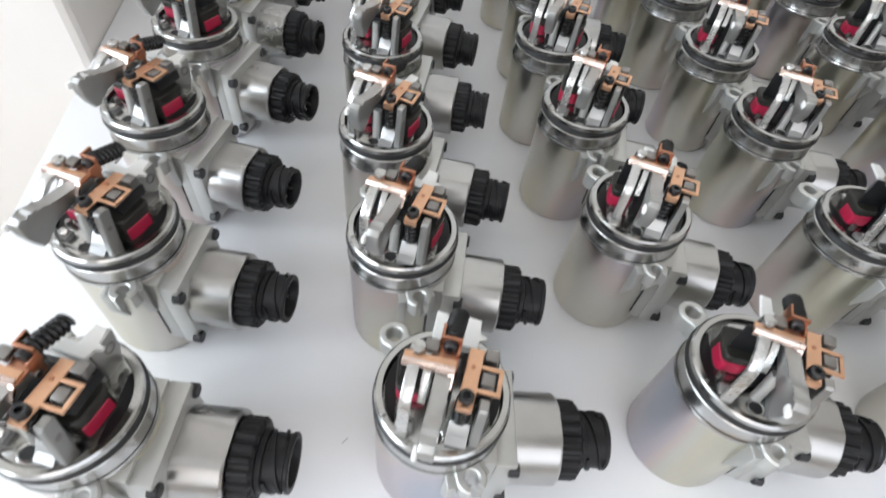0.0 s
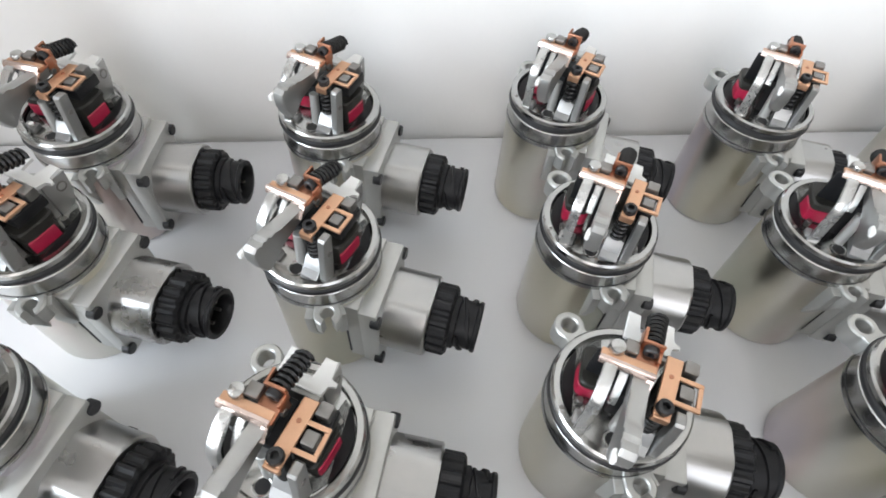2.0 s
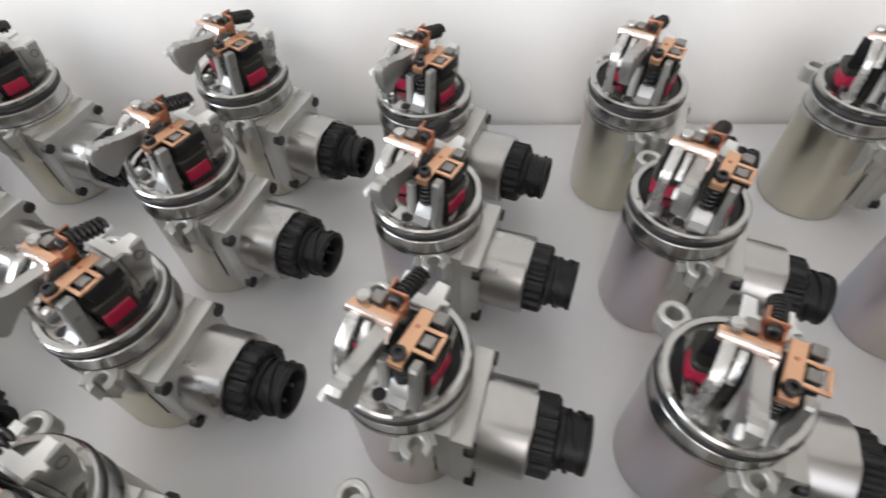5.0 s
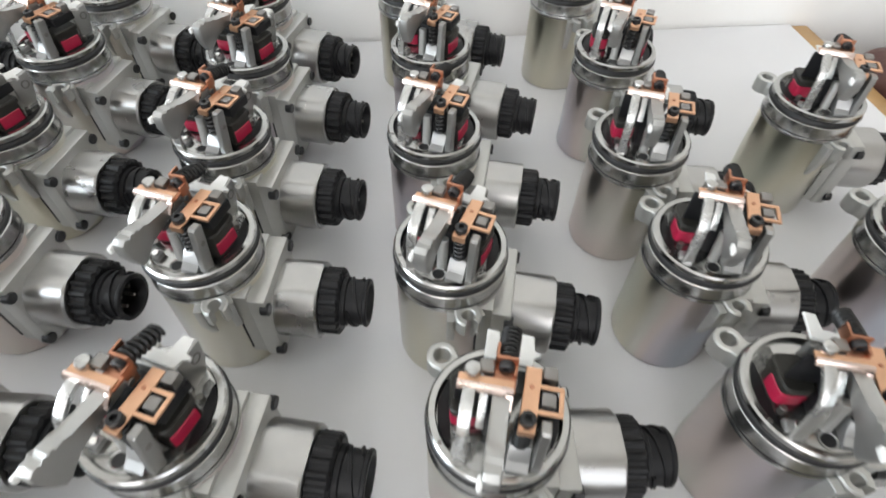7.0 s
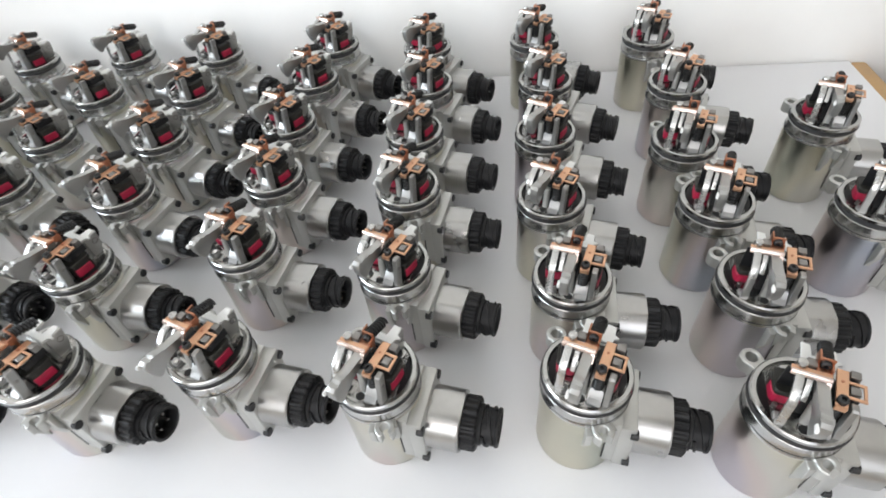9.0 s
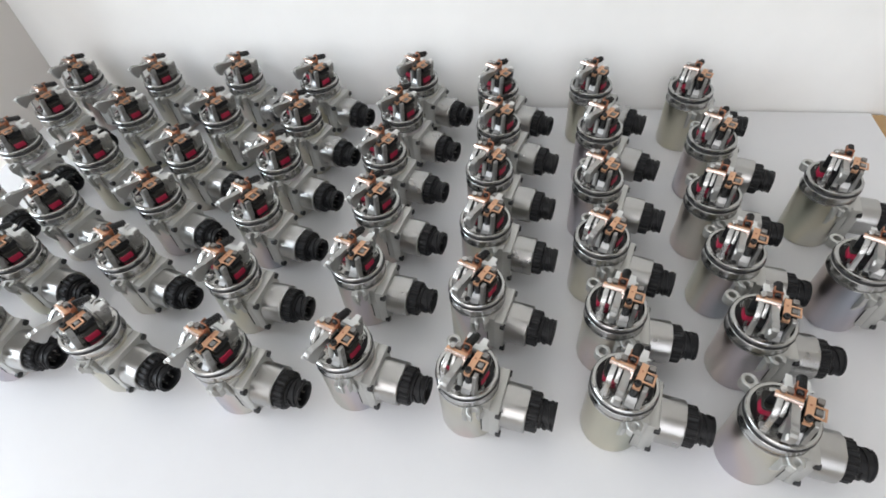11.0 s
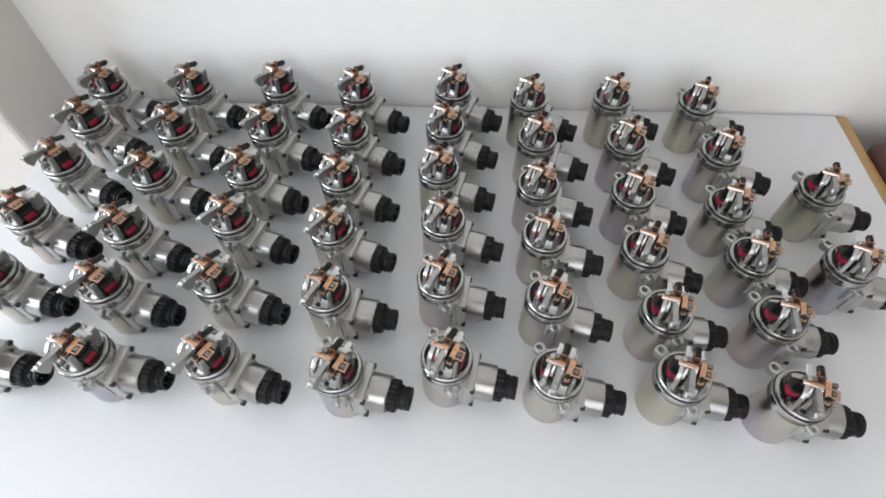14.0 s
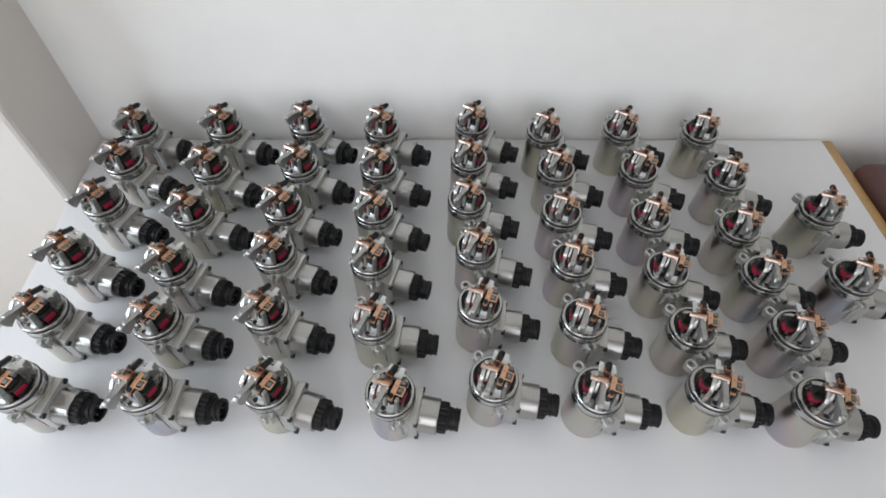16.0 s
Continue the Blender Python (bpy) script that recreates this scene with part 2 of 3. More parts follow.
def helix(bm, p0, p1, radius, wire, turns, seg=10, ring=5):
    """A coil spring between two points."""
    p0, p1 = Vector(p0), Vector(p1)
    d = p1 - p0
    m = Matrix.Translation(p0) @ d.to_track_quat("Z", "Y").to_matrix().to_4x4()
    n = int(turns * seg)
    loops = []
    for k in range(n + 1):
        a = 2 * math.pi * k / seg
        c = Vector((radius * math.cos(a), radius * math.sin(a), d.length * k / n))
        out = Vector((math.cos(a), math.sin(a), 0))
        loops.append([bm.verts.new(m @ (c + out * wire * math.cos(2 * math.pi * j / ring) + Vector((0, 0, wire * math.sin(2 * math.pi * j / ring))))) for j in range(ring)])
    for a, b in zip(loops, loops[1:]):
        for j in range(ring):
            bm.faces.new([a[j], a[(j + 1) % ring], b[(j + 1) % ring], b[j]])
    bm.faces.new(loops[0])
    bm.faces.new(loops[-1][::-1])
    return bm


def ear(bm, angle, dist, z0, z1, outer, hole, neck, gap=0.0):
    """A fixing eye on the rim, with a hole; gap opens it to the outside, in degrees."""
    a = radians(angle)
    c = Vector((dist * math.cos(a), dist * math.sin(a), 0))
    n = 40
    rings = []
    for k in range(n + 1):
        t = radians(gap / 2) + (2 * math.pi - radians(gap)) * k / n
        inward = abs(t - math.pi)
        r = outer
        if inward < radians(62):
            r = max(outer, min(0.012, neck / max(math.sin(inward), 0.02)))
        w = Vector((math.cos(a + t), math.sin(a + t), 0))
        rings.append([bm.verts.new(c + w * q + Vector((0, 0, z))) for q, z in
                      ((hole, z0), (r, z0), (r, z1 - 0.0006), (r - 0.0006, z1), (hole + 0.0005, z1), (hole, z1 - 0.0005))])
    for p, q in zip(rings, rings[1:]):
        for j in range(6):
            bm.faces.new([p[j], p[(j + 1) % 6], q[(j + 1) % 6], q[j]])
    if gap:
        bm.faces.new(rings[0])
        bm.faces.new(rings[-1][::-1])
    return bm


def empty(name):
    ob = bpy.data.objects.new(name, None)
    ob.empty_display_size = 0.02
    scene.collection.objects.link(ob)
    return ob


B = bmesh.new


# ---- structure ----
TAB_X0, TAB_X1, TAB_Y0, TAB_Y1, TAB_Z = -0.2280, 0.8380, -0.0275, -0.0140, -0.0044
bm = B()
box(bm, WEST - 0.1, EAST + 0.1, WALL_Y, WALL_Y + 0.1, FLOOR, CEIL)
structure("wall_north", bm, M_WALL, "off-white painted wall with soft smudges behind the table", "wall")
# pier beside the table, its side shade carried by the darker paint
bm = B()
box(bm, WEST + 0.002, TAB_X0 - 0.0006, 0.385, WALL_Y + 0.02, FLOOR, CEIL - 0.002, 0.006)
structure("wall_pier", bm, M_PIER_SHADED, "off-white painted wall pier standing out beside the table, shade in its colour", "wall")
bm = B()
y0, y1, z0, z1 = WEST_WIN
for a, b, c, d in ((SOUTH, y0, FLOOR, CEIL), (y1, WALL_Y, FLOOR, CEIL), (y0, y1, FLOOR, z0), (y0, y1, z1, CEIL)):
    box(bm, WEST - 0.1, WEST, a, b, c, d)
structure("wall_west", bm, M_ROOM, "plain painted side wall with a window opening", "wall")
bm = B()
box(bm, EAST, EAST + 0.1, SOUTH, WALL_Y, FLOOR, CEIL)
structure("wall_east", bm, M_ROOM, "plain painted side wall", "wall")
bm = B()
# opening made for the added fill lamp
x0, x1, z0, z1 = SOUTH_FILL_WIN
for a, b, c, d in ((WEST - 0.1, x0, FLOOR, CEIL), (x1, EAST + 0.1, FLOOR, CEIL), (x0, x1, FLOOR, z0), (x0, x1, z1, CEIL)):
    box(bm, a, b, SOUTH - 0.1, SOUTH, c, d)
structure("wall_south", bm, M_ROOM, "plain painted wall with an added window opening for fill light", "wall")
bm = B()
box(bm, WEST - 0.1, EAST + 0.1, SOUTH - 0.1, WALL_Y + 0.1, FLOOR - 0.05, FLOOR)
structure("floor", bm, M_FLOOR, "plain beige tiled floor", "floor")
bm = B()
box(bm, WEST - 0.1, EAST + 0.1, SOUTH - 0.1, WALL_Y + 0.1, CEIL, CEIL + 0.05)
structure("ceiling", bm, M_CEIL, "plain painted ceiling", "ceiling")


# ---- the table ----
def build_table():
    t = empty("table")
    tagged(t, "white laminate table with a light maple edge strip", "table")
    x0, x1, y0, y1 = TAB_X0, TAB_X1, TAB_Y0, TAB_Y1
    back = WALL_Y - 0.003
    bm = prism(B(), [(x0, y0), (x1, y1), (x1, back), (x0, back)], xy, TAB_Z - 0.026, TAB_Z)
    part("tabletop", bm, M_TABLE, t, "smooth white laminate tabletop", 0)
    bm = prism(B(), [(x0, y0 - 0.0195), (x1 + 0.017, y1 - 0.0193), (x1 + 0.017, y1 - 0.0003), (x0, y0 - 0.0003)], xy, TAB_Z - 0.024, TAB_Z - 0.0005, 0.0025)
    part("front_edge", bm, M_WOOD, t, "light maple front edge strip")
    bm = B()
    box(bm, x1 + 0.0003, x1 + 0.017, y1, back, TAB_Z - 0.024, TAB_Z - 0.0005, 0.003)
    part("side_edge", bm, M_WOOD, t, "light maple side edge strip")
    bm = prism(B(), [(x0, y0 - 0.026), (x1 + 0.017, y1 - 0.0258), (x1 + 0.017, y1 - 0.0196), (x0, y0 - 0.0198)], xy, TAB_Z - 0.03, TAB_Z - 0.012, 0.001)
    part("lower_edge", bm, M_CREAM, t, "cream edge band")
    for x in (TAB_X0 + 0.03, TAB_X1 - 0.03):
        bm = B()
        box(bm, x - 0.012, x + 0.012, TAB_Y0 + 0.02, WALL_Y - 0.03, FLOOR, TAB_Z - 0.0265, 0.001)
        part("side_panel", bm, M_CREAM, t)
    return t


build_table()


def build_armchair():
    c = empty("armchair")
    c.location = (0.8565, 0, FLOOR)
    tagged(c, "dark brown leather armchair standing beside the table", "armchair")
    bm = B()
    box(bm, -0.0005, 0.16, -0.30, 0.446, 0.0, 0.762, 0.016, seg=4)
    part("armrest", bm, M_LEATHER, c)
    bm = B()
    box(bm, 0.15, 0.70, -0.28, 0.40, 0.08, 0.46, 0.03, seg=3)
    part("seat", bm, M_LEATHER, c)
    bm = B()
    box(bm, 0.69, 0.85, -0.30, 0.42, 0.0, 0.757, 0.018, seg=4)
    part("armrest", bm, M_LEATHER, c)
    return c


build_armchair()


def build_window(name, at, left, right, low, high):
    """A painted frame with one mullion, built along x and put into its wall by the given place."""
    w = empty(name)
    w.matrix_basis = at
    tagged(w, "plain white-framed unseen window letting in daylight", "window", kind="structure")
    mid = (left + right) / 2
    for x0, x1, z0, z1 in ((left, left + 0.04, low, high), (right - 0.04, right, low, high),
                           (left + 0.04, right - 0.04, low, low + 0.04), (left + 0.04, right - 0.04, high - 0.04, high),
                           (mid - 0.02, mid + 0.02, low + 0.04, high - 0.04)):
        bm = B()
        box(bm, x0, x1, -0.025, 0.012, z0, z1, 0.003)
        part("window_frame", bm, M_WINDOW, w)


build_window("window_1", pose(WEST, 0, 0, 0, 0, -90), -WEST_WIN[1], -WEST_WIN[0], *WEST_WIN[2:])
# invented window round the south fill lamp, out of view
build_window("window_2", pose(0, SOUTH, 0), *SOUTH_FILL_WIN)


# ---- the actuators ----
def build_actuator():
    a = empty("solenoid_actuator")
    # can and rim
    bm = lathe(B(), [(0, -0.0044), (0.0214, -0.0044), (0.0222, -0.0038), (0.0225, -0.0024), (0.0225, 0.0498), (0.0208, 0.0508), (0, 0.0508)], 56)
    part("can", bm, M_CAN, a, "zinc-passivated steel can with a faint yellow and pink sheen")
    bm = lathe(B(), [(0.018, 0.0494), (0.0226, 0.0494), (0.0230, 0.0498), (0.0230, 0.0510), (0.0226, 0.0516), (0.0226, 0.0584),
                     (0.0222, 0.0588), (0.0206, 0.0588), (0.0206, 0.0594), (0.0180, 0.0594)], 56)
    part("collar", bm, M_STEEL, a)
    bm = lathe(B(), [(0.0220, 0.0516), (0.02275, 0.0516), (0.02275, 0.0522), (0.0220, 0.0522)], 56, closed=True)
    part("collar_seam", bm, M_RUBBER, a)
    bm = lathe(B(), [(0.0215 + 0.0017 * math.cos(t), 0.0605 + 0.0017 * math.sin(t)) for t in [2 * math.pi * k / 10 for k in range(10)]], 56, closed=True)
    part("o_ring", bm, M_RUBBER, a, "black rubber sealing ring")
    bm = lathe(B(), [(0.0196, 0.0575), (0.0196, 0.0644), (0.0200, 0.0653), (0.0219, 0.0653), (0.0226, 0.0646), (0.0226, 0.0627), (0.0221, 0.0622), (0.0203, 0.0620)], 56)
    part("rim", bm, M_RIM, a, "bright turned rim")
    bm = lathe(B(), [(0, 0.0550), (0.0195, 0.0550), (0.0195, 0.0585), (0, 0.0585)], 40)
    part("pot_floor", bm, M_BLACK, a, "black recessed coil pot")
    pts = []
    for s in (1, -1):
        for k in range(9):
            t = radians(-52 + 104 * k / 8 + (90 if s > 0 else 270))
            pts.append((0.0197 * math.cos(t), 0.0197 * math.sin(t)))
    bm = prism(B(), pts, xy, 0.0584, 0.0640, 0.0004)
    part("base_plate", bm, M_RIM, a)
    for angle in (72, 208):
        bm = B()
        x, y = 0.0209 * math.cos(radians(angle)), 0.0209 * math.sin(radians(angle))
        rod(bm, (x, y, 0.0644), (x, y, 0.0655), 0.0008, 12)
        part("pin_head", bm, M_DARKSTEEL, a)
    # the mechanism, turned a little on its base
    turn = Matrix.Rotation(radians(-11), 4, "Z")

    def mech(name, bm, mat, label="", smooth=30, parent=None):
        bmesh.ops.transform(bm, matrix=turn, verts=bm.verts)
        return part(name, bm, mat, parent or a, label, smooth)

    # coils at both sides, with their red tape
    for s in (-1, 1):
        bm = B()
        pts = [(0.0191 * math.cos(radians(-58 + 116 * k / 12)) * s, 0.0191 * math.sin(radians(-58 + 116 * k / 12))) for k in range(13)]
        pts += [(0.0152 * math.cos(radians(52 - 104 * k / 8)) * s, 0.0152 * math.sin(radians(52 - 104 * k / 8))) for k in range(9)]
        prism(bm, pts, xy, 0.0582, 0.0640, 0.0004)
        mech("bobbin_frame", bm, M_BLACK, "black plastic bobbin frame")
    for x, y, rx, ry, z1, t0, t1, yaw, arc, ends in ((-0.0106, 0.0000, 0.0048, 0.0066, 0.0742, 0.0650, 0.0702, 8, (15, 29), (-1, 1)),
                                                     (0.0112, -0.0010, 0.0044, 0.0068, 0.0758, 0.0652, 0.0704, -4, (28, 35), (1,))):
        place = Matrix.Translation((x, y, 0)) @ Matrix.Rotation(radians(yaw), 4, "Z") @ Matrix.Diagonal((rx, ry, 1, 1))

        def drum(prof, part_of=(0, 32)):
            """A rounded oblong drum on the coil's place, or an arc of one."""
            bm = B()
            rings = []
            for r, h in prof:
                ring = []
                for k in range(32):
                    c, s = math.cos(2 * math.pi * k / 32), math.sin(2 * math.pi * k / 32)
                    q = (abs(c) ** 5 + abs(s) ** 5) ** -0.2
                    ring.append(bm.verts.new(place @ Vector((r * q * c, r * q * s, h))))
                rings.append(ring)
            for p, q in zip(rings, rings[1:]):
                for k in range(*part_of):
                    bm.faces.new([p[k % 32], p[(k + 1) % 32], q[(k + 1) % 32], q[k % 32]])
            if part_of == (0, 32):
                bm.faces.new(rings[0][::-1])
                bm.faces.new(rings[-1])
            else:
                bm.faces.new([r[part_of[0] % 32] for r in rings])
                bm.faces.new([r[part_of[1] % 32] for r in rings][::-1])
                bmesh.ops.delete(bm, geom=[v for v in bm.verts if not v.link_faces], context="VERTS")
            return bm

        coil = mech("coil", drum([(1.0, 0.0585), (1.0, 0.0640), (0.94, 0.0642), (0.94, z1 - 0.0026), (1.05, z1 - 0.0024), (1.05, z1 - 0.0006), (0.96, z1)]),
                    M_COIL, "dark varnished wound coil")
        mech("tape", drum([(0.93, t0 - 0.0004), (1.02, t0), (1.03, (t0 + t1) / 2), (1.02, t1), (0.93, t1 + 0.0004)], arc), M_RED, "bright red tape", parent=coil)
        for side in ends:
            bm = B()
            rod(bm, (x * 1.12, y + side * (ry + 0.0022), 0.0580), (x * 1.12, y + side * (ry + 0.0022), 0.0668), 0.0012, 10)
            mech("terminal", bm, M_DARKSTEEL)
    # upright frame strip, bent back at its top, and a finger beside it
    bm = strip(B(), [(-0.0178, 0.0636), (-0.0160, 0.0800), (-0.0152, 0.0826), (-0.0138, 0.0846), (-0.0092, 0.0879), (-0.0070, 0.0887), (-0.0026, 0.0889)], 0.0015, -0.0114, -0.0078)
    mech("frame_strip", bm, M_PLATED, "bright bent sheet-steel strip", 24)
    bm = B()
    box(bm, -0.0124, -0.0066, -0.0164, -0.0118, 0.0636, 0.0662, 0.0006)
    mech("strip_foot", bm, M_STRIP)
    bm = B()
    rod(bm, (-0.0086, -0.0140, 0.0660), (-0.0086, -0.0140, 0.0672), 0.0013, 12)
    mech("rivet", bm, M_BRIGHT, "small bright rivet")
    bm = strip(B(), [(-0.0124, 0.0800), (-0.0112, 0.0826), (-0.0078, 0.0864), (-0.0060, 0.0876), (-0.0030, 0.0878)], 0.0010, -0.0066, -0.0042)
    mech("finger", bm, M_PLATED, "white plated contact finger", 24)
    bm = B()
    box(bm, -0.0140, -0.0044, -0.0026, -0.0014, 0.0740, 0.0874, 0.0003)
    mech("backing", bm, M_BLACK, "black insulating plate")
    pts = [(-0.0165, 0.0636), (-0.0114, 0.0636), (-0.0086, 0.0838), (-0.0092, 0.0846), (-0.0126, 0.0850), (-0.0134, 0.0842)]
    bm = prism(B(), pts, yz, 0.0112, 0.0142, 0.0005)
    plate = mech("side_plate", bm, M_SIDE, "grey steel side plate", 20)
    bm = B()
    rod(bm, (0.0138, -0.0120, 0.0772), (0.0145, -0.0120, 0.0772), 0.0011, 14)
    mech("rivet", bm, M_DARKSTEEL, parent=plate)
    # foot block and bore
    pts = [(-0.0180, 0.0636), (-0.0176, 0.0656), (-0.0150, 0.0668), (-0.0130, 0.0708), (-0.0122, 0.0714), (-0.0084, 0.0714), (-0.0084, 0.0636)]
    bm = prism(B(), pts, yz, 0.0040, 0.0106, 0.0004)
    mech("foot_block", bm, M_STRIP, "bright machined foot block")
    bm = lathe(B(), [(0.0022, 0.0630), (0.0022, 0.0642), (0.0031, 0.0642), (0.0031, 0.0645), (0.0027, 0.0646), (0.0024, 0.0644)], 24, Matrix.Translation((0.0008, -0.0158, 0)), closed=True)
    mech("bore_rim", bm, M_STEEL)
    # no hole is cut: a solid black disc paints the shade inside the bore
    bm = B()
    rod(bm, (0.0008, -0.0158, 0.0636), (0.0008, -0.0158, 0.06425), 0.0025, 20)
    mech("bore", bm, M_RUBBER, "black disc for the shaded bore in the base plate")
    bm = B()
    rod(bm, (0.0006, -0.0118, 0.0640), (0.0004, -0.0098, 0.0780), 0.0020, 16)
    mech("plunger", bm, M_CAST)
    bm = B()
    box(bm, -0.0040, 0.0030, -0.0084, 0.0060, 0.0636, 0.0800, 0.0008)
    mech("armature", bm, M_BLACK)
    # the lever, its end notched into two lobes above a blunt point
    pts = [(0.0040, 0.0872), (-0.0040, 0.0880), (-0.0110, 0.0890), (-0.0185, 0.0894), (-0.0206, 0.0906), (-0.0224, 0.0922), (-0.0242, 0.0926), (-0.0258, 0.0918),
           (-0.0268, 0.0924), (-0.0286, 0.0930), (-0.0304, 0.0918), (-0.0310, 0.0892), (-0.0302, 0.0852), (-0.0288, 0.0808), (-0.0274, 0.0784), (-0.0254, 0.0782),
           (-0.0230, 0.0806), (-0.0200, 0.0836), (-0.0130, 0.0848), (-0.0040, 0.0844), (0.0040, 0.0840)]
    bm = prism(B(), pts, yz, -0.0030, 0.0019, 0.0009)
    lever = mech("lever", bm, M_LEVER, "grey steel lever with a notched end", 30)
    bm = B()
    box(bm, -0.0040, -0.0024, -0.0322, -0.0282, 0.0884, 0.0912, 0.0007)
    mech("lever_tip", bm, M_FLAG, "worn bright tip", parent=lever)
    bm = B()
    rod(bm, (-0.0044, 0.0000, 0.0856), (0.0034, 0.0000, 0.0856), 0.0012, 14)
    mech("pivot_pin", bm, M_DARKSTEEL)
    # copper contacts
    bm = B()
    prism(bm, [(0.0048, -0.0128), (0.0096, -0.0128), (0.0103, 0.0060), (0.0055, 0.0060)], xy, 0.0848, 0.0859, 0.0003)
    box(bm, 0.0048, 0.0096, -0.0139, -0.0127, 0.0828, 0.0858, 0.0004)
    for x0, x1, y0, y1 in ((0.0094, 0.0168, -0.0080, -0.0066), (0.0098, 0.0168, -0.0004, 0.0010), (0.0154, 0.0168, -0.0066, -0.0004)):
        box(bm, x0, x1, y0, y1, 0.0848, 0.0859, 0.0003)
    arm = mech("contact_arm", bm, M_COPPER, "tan copper contact arm with a square eye", 24)
    bm = B()
    rod(bm, (0.0076, -0.0004, 0.0858), (0.0076, -0.0004, 0.0862), 0.0007, 10)
    mech("punch_mark", bm, M_COPPER_DARK, parent=arm)
    bm = B()
    box(bm, -0.0036, 0.0029, 0.0030, 0.0040, 0.0870, 0.0932, 0.0003)
    box(bm, 0.0019, 0.0029, -0.0006, 0.0032, 0.0832, 0.0908, 0.0003)
    box(bm, -0.0036, -0.0027, 0.0032, 0.0080, 0.0884, 0.0932, 0.0003)
    box(bm, -0.0036, 0.0029, -0.0050, 0.0034, 0.0882, 0.0892, 0.0003)
    mech("contact_bracket", bm, M_COPPER_DARK, "reddish copper bracket with a folded edge", 24)
    bm = B()
    box(bm, -0.0132, 0.0024, -0.0050, -0.0016, 0.0890, 0.0900, 0.0003)
    mech("contact_bar", bm, M_COPPER, "tan copper contact bar", 24)
    bm = strip(B(), [(-0.0088, 0.0852), (-0.0072, 0.0868), (-0.0058, 0.0888), (-0.0048, 0.0896)], 0.0007, 0.0006, 0.0025)
    strip(bm, [(-0.0058, 0.0884), (-0.0056, 0.0894), (-0.0050, 0.0902), (-0.0042, 0.0904)], 0.0006, -0.0133, 0.0025)
    mech("contact_lip", bm, M_COPPER_PALE, "pale shiny copper lip")
    bm = lathe(B(), [(0.0, 0.0868), (0.0011, 0.0868), (0.0011, 0.0882), (0.0020, 0.0882), (0.0023, 0.0878), (0.0023, 0.0857), (0, 0.0857)], 18, Matrix.Translation((0.0072, -0.0106, 0)))
    mech("screw", bm, M_RUBBER, "black socket screw")
    bm = lathe(B(), [(0.0, 0.0006), (0.0010, 0.0006), (0.0010, 0.0022), (0.0018, 0.0022), (0.0022, 0.0018), (0.0022, 0), (0, 0)], 18,
               Matrix.Translation((-0.0003, 0.0031, 0.0904)) @ Matrix.Rotation(radians(90), 4, "X"))
    mech("screw", bm, M_RUBBER, "black socket screw")
    for x, y, z, h in ((0.0126, -0.0033, 0.0860, 0.0060), (0.0126, 0.0046, 0.0866, 0.0060), (-0.0056, 0.0012, 0.0914, 0.0026)):
        bm = B()
        box(bm, x - 0.0021, x + 0.0021, y - 0.0021, y + 0.0021, z - h, z, 0.0006)
        mech("nut", bm, M_DARKSTEEL, "small square steel nut")
    bm = lathe(B(), [(0, 0.0880), (0.0024, 0.0880), (0.0024, 0.0914), (0.0021, 0.0921), (0.0012, 0.0925), (0, 0.0926)], 20, Matrix.Translation((-0.0094, -0.0008, 0)))
    mech("stud", bm, M_STEEL, "rounded bright contact stud")
    bm = B()
    box(bm, 0.0088, 0.0154, -0.0060, 0.0070, 0.0780, 0.0826, 0.0006)
    mech("contact_block", bm, M_BLACK)
    # springs
    bm = helix(B(), (0.0072, -0.0106, 0.0714), (0.0072, -0.0106, 0.0846), 0.0022, 0.00062, 6)
    mech("spring", bm, M_SPRING, "black upright coil spring")
    bm = B()
    rod(bm, (0.0072, -0.0106, 0.0700), (0.0072, -0.0106, 0.0850), 0.0014, 12)
    mech("stem", bm, M_SPRING)
    bm = helix(B(), (-0.0003, 0.0042, 0.0904), (0.0003, 0.0156, 0.0870), 0.0025, 0.0007, 6.5)
    mech("spring", bm, M_SPRING, "black horizontal coil spring")
    bm = B()
    rod(bm, (-0.0003, 0.0038, 0.0904), (0.0003, 0.0164, 0.0868), 0.0018, 12)
    mech("stem", bm, M_SPRING)
    # white two-pronged flag plate under the spring, with one edge turned down to the base
    pts = [(-0.0070, 0.0092), (0.0078, 0.0092), (0.0078, 0.0126), (0.0102, 0.0130), (0.0102, 0.0144), (0.0078, 0.0146), (0.0076, 0.0200), (0.0034, 0.0200),
           (0.0031, 0.0128), (-0.0029, 0.0128), (-0.0032, 0.0190), (-0.0072, 0.0190)]
    bm = prism(B(), pts, xy, 0.0784, 0.0797, 0.0003)
    for v in bm.verts:
        v.co.z -= 0.11 * (v.co.x - 0.0080)
    flag = mech("flag_plate", bm, M_FLAG, "white plated flag plate with two prongs", 24)
    bm = B()
    box(bm, -0.0062, 0.0076, 0.0078, 0.0104, 0.0636, 0.0785, 0.0006)
    mech("back_bracket", bm, M_LEVER)
    pts = [(0.0104, 0.0630), (0.0168, 0.0630), (0.0196, 0.0700), (0.0206, 0.0786), (0.0104, 0.0786)]
    bm = prism(B(), pts, yz, 0.0066, 0.0080, 0.0004)
    turned = mech("turned_edge", bm, M_LEVER, "grey turned-down edge with a ring mark", parent=flag)
    bm = lathe(B(), [(0.0015, 0), (0.0021, 0), (0.0021, 0.0003), (0.0015, 0.0003)], 20, Matrix.Translation((0.0079, 0.0165, 0.0738)) @ ALONG_X, closed=True)
    mech("ring_mark", bm, M_DARKSTEEL, parent=flag)
    # connector side
    bm = B()
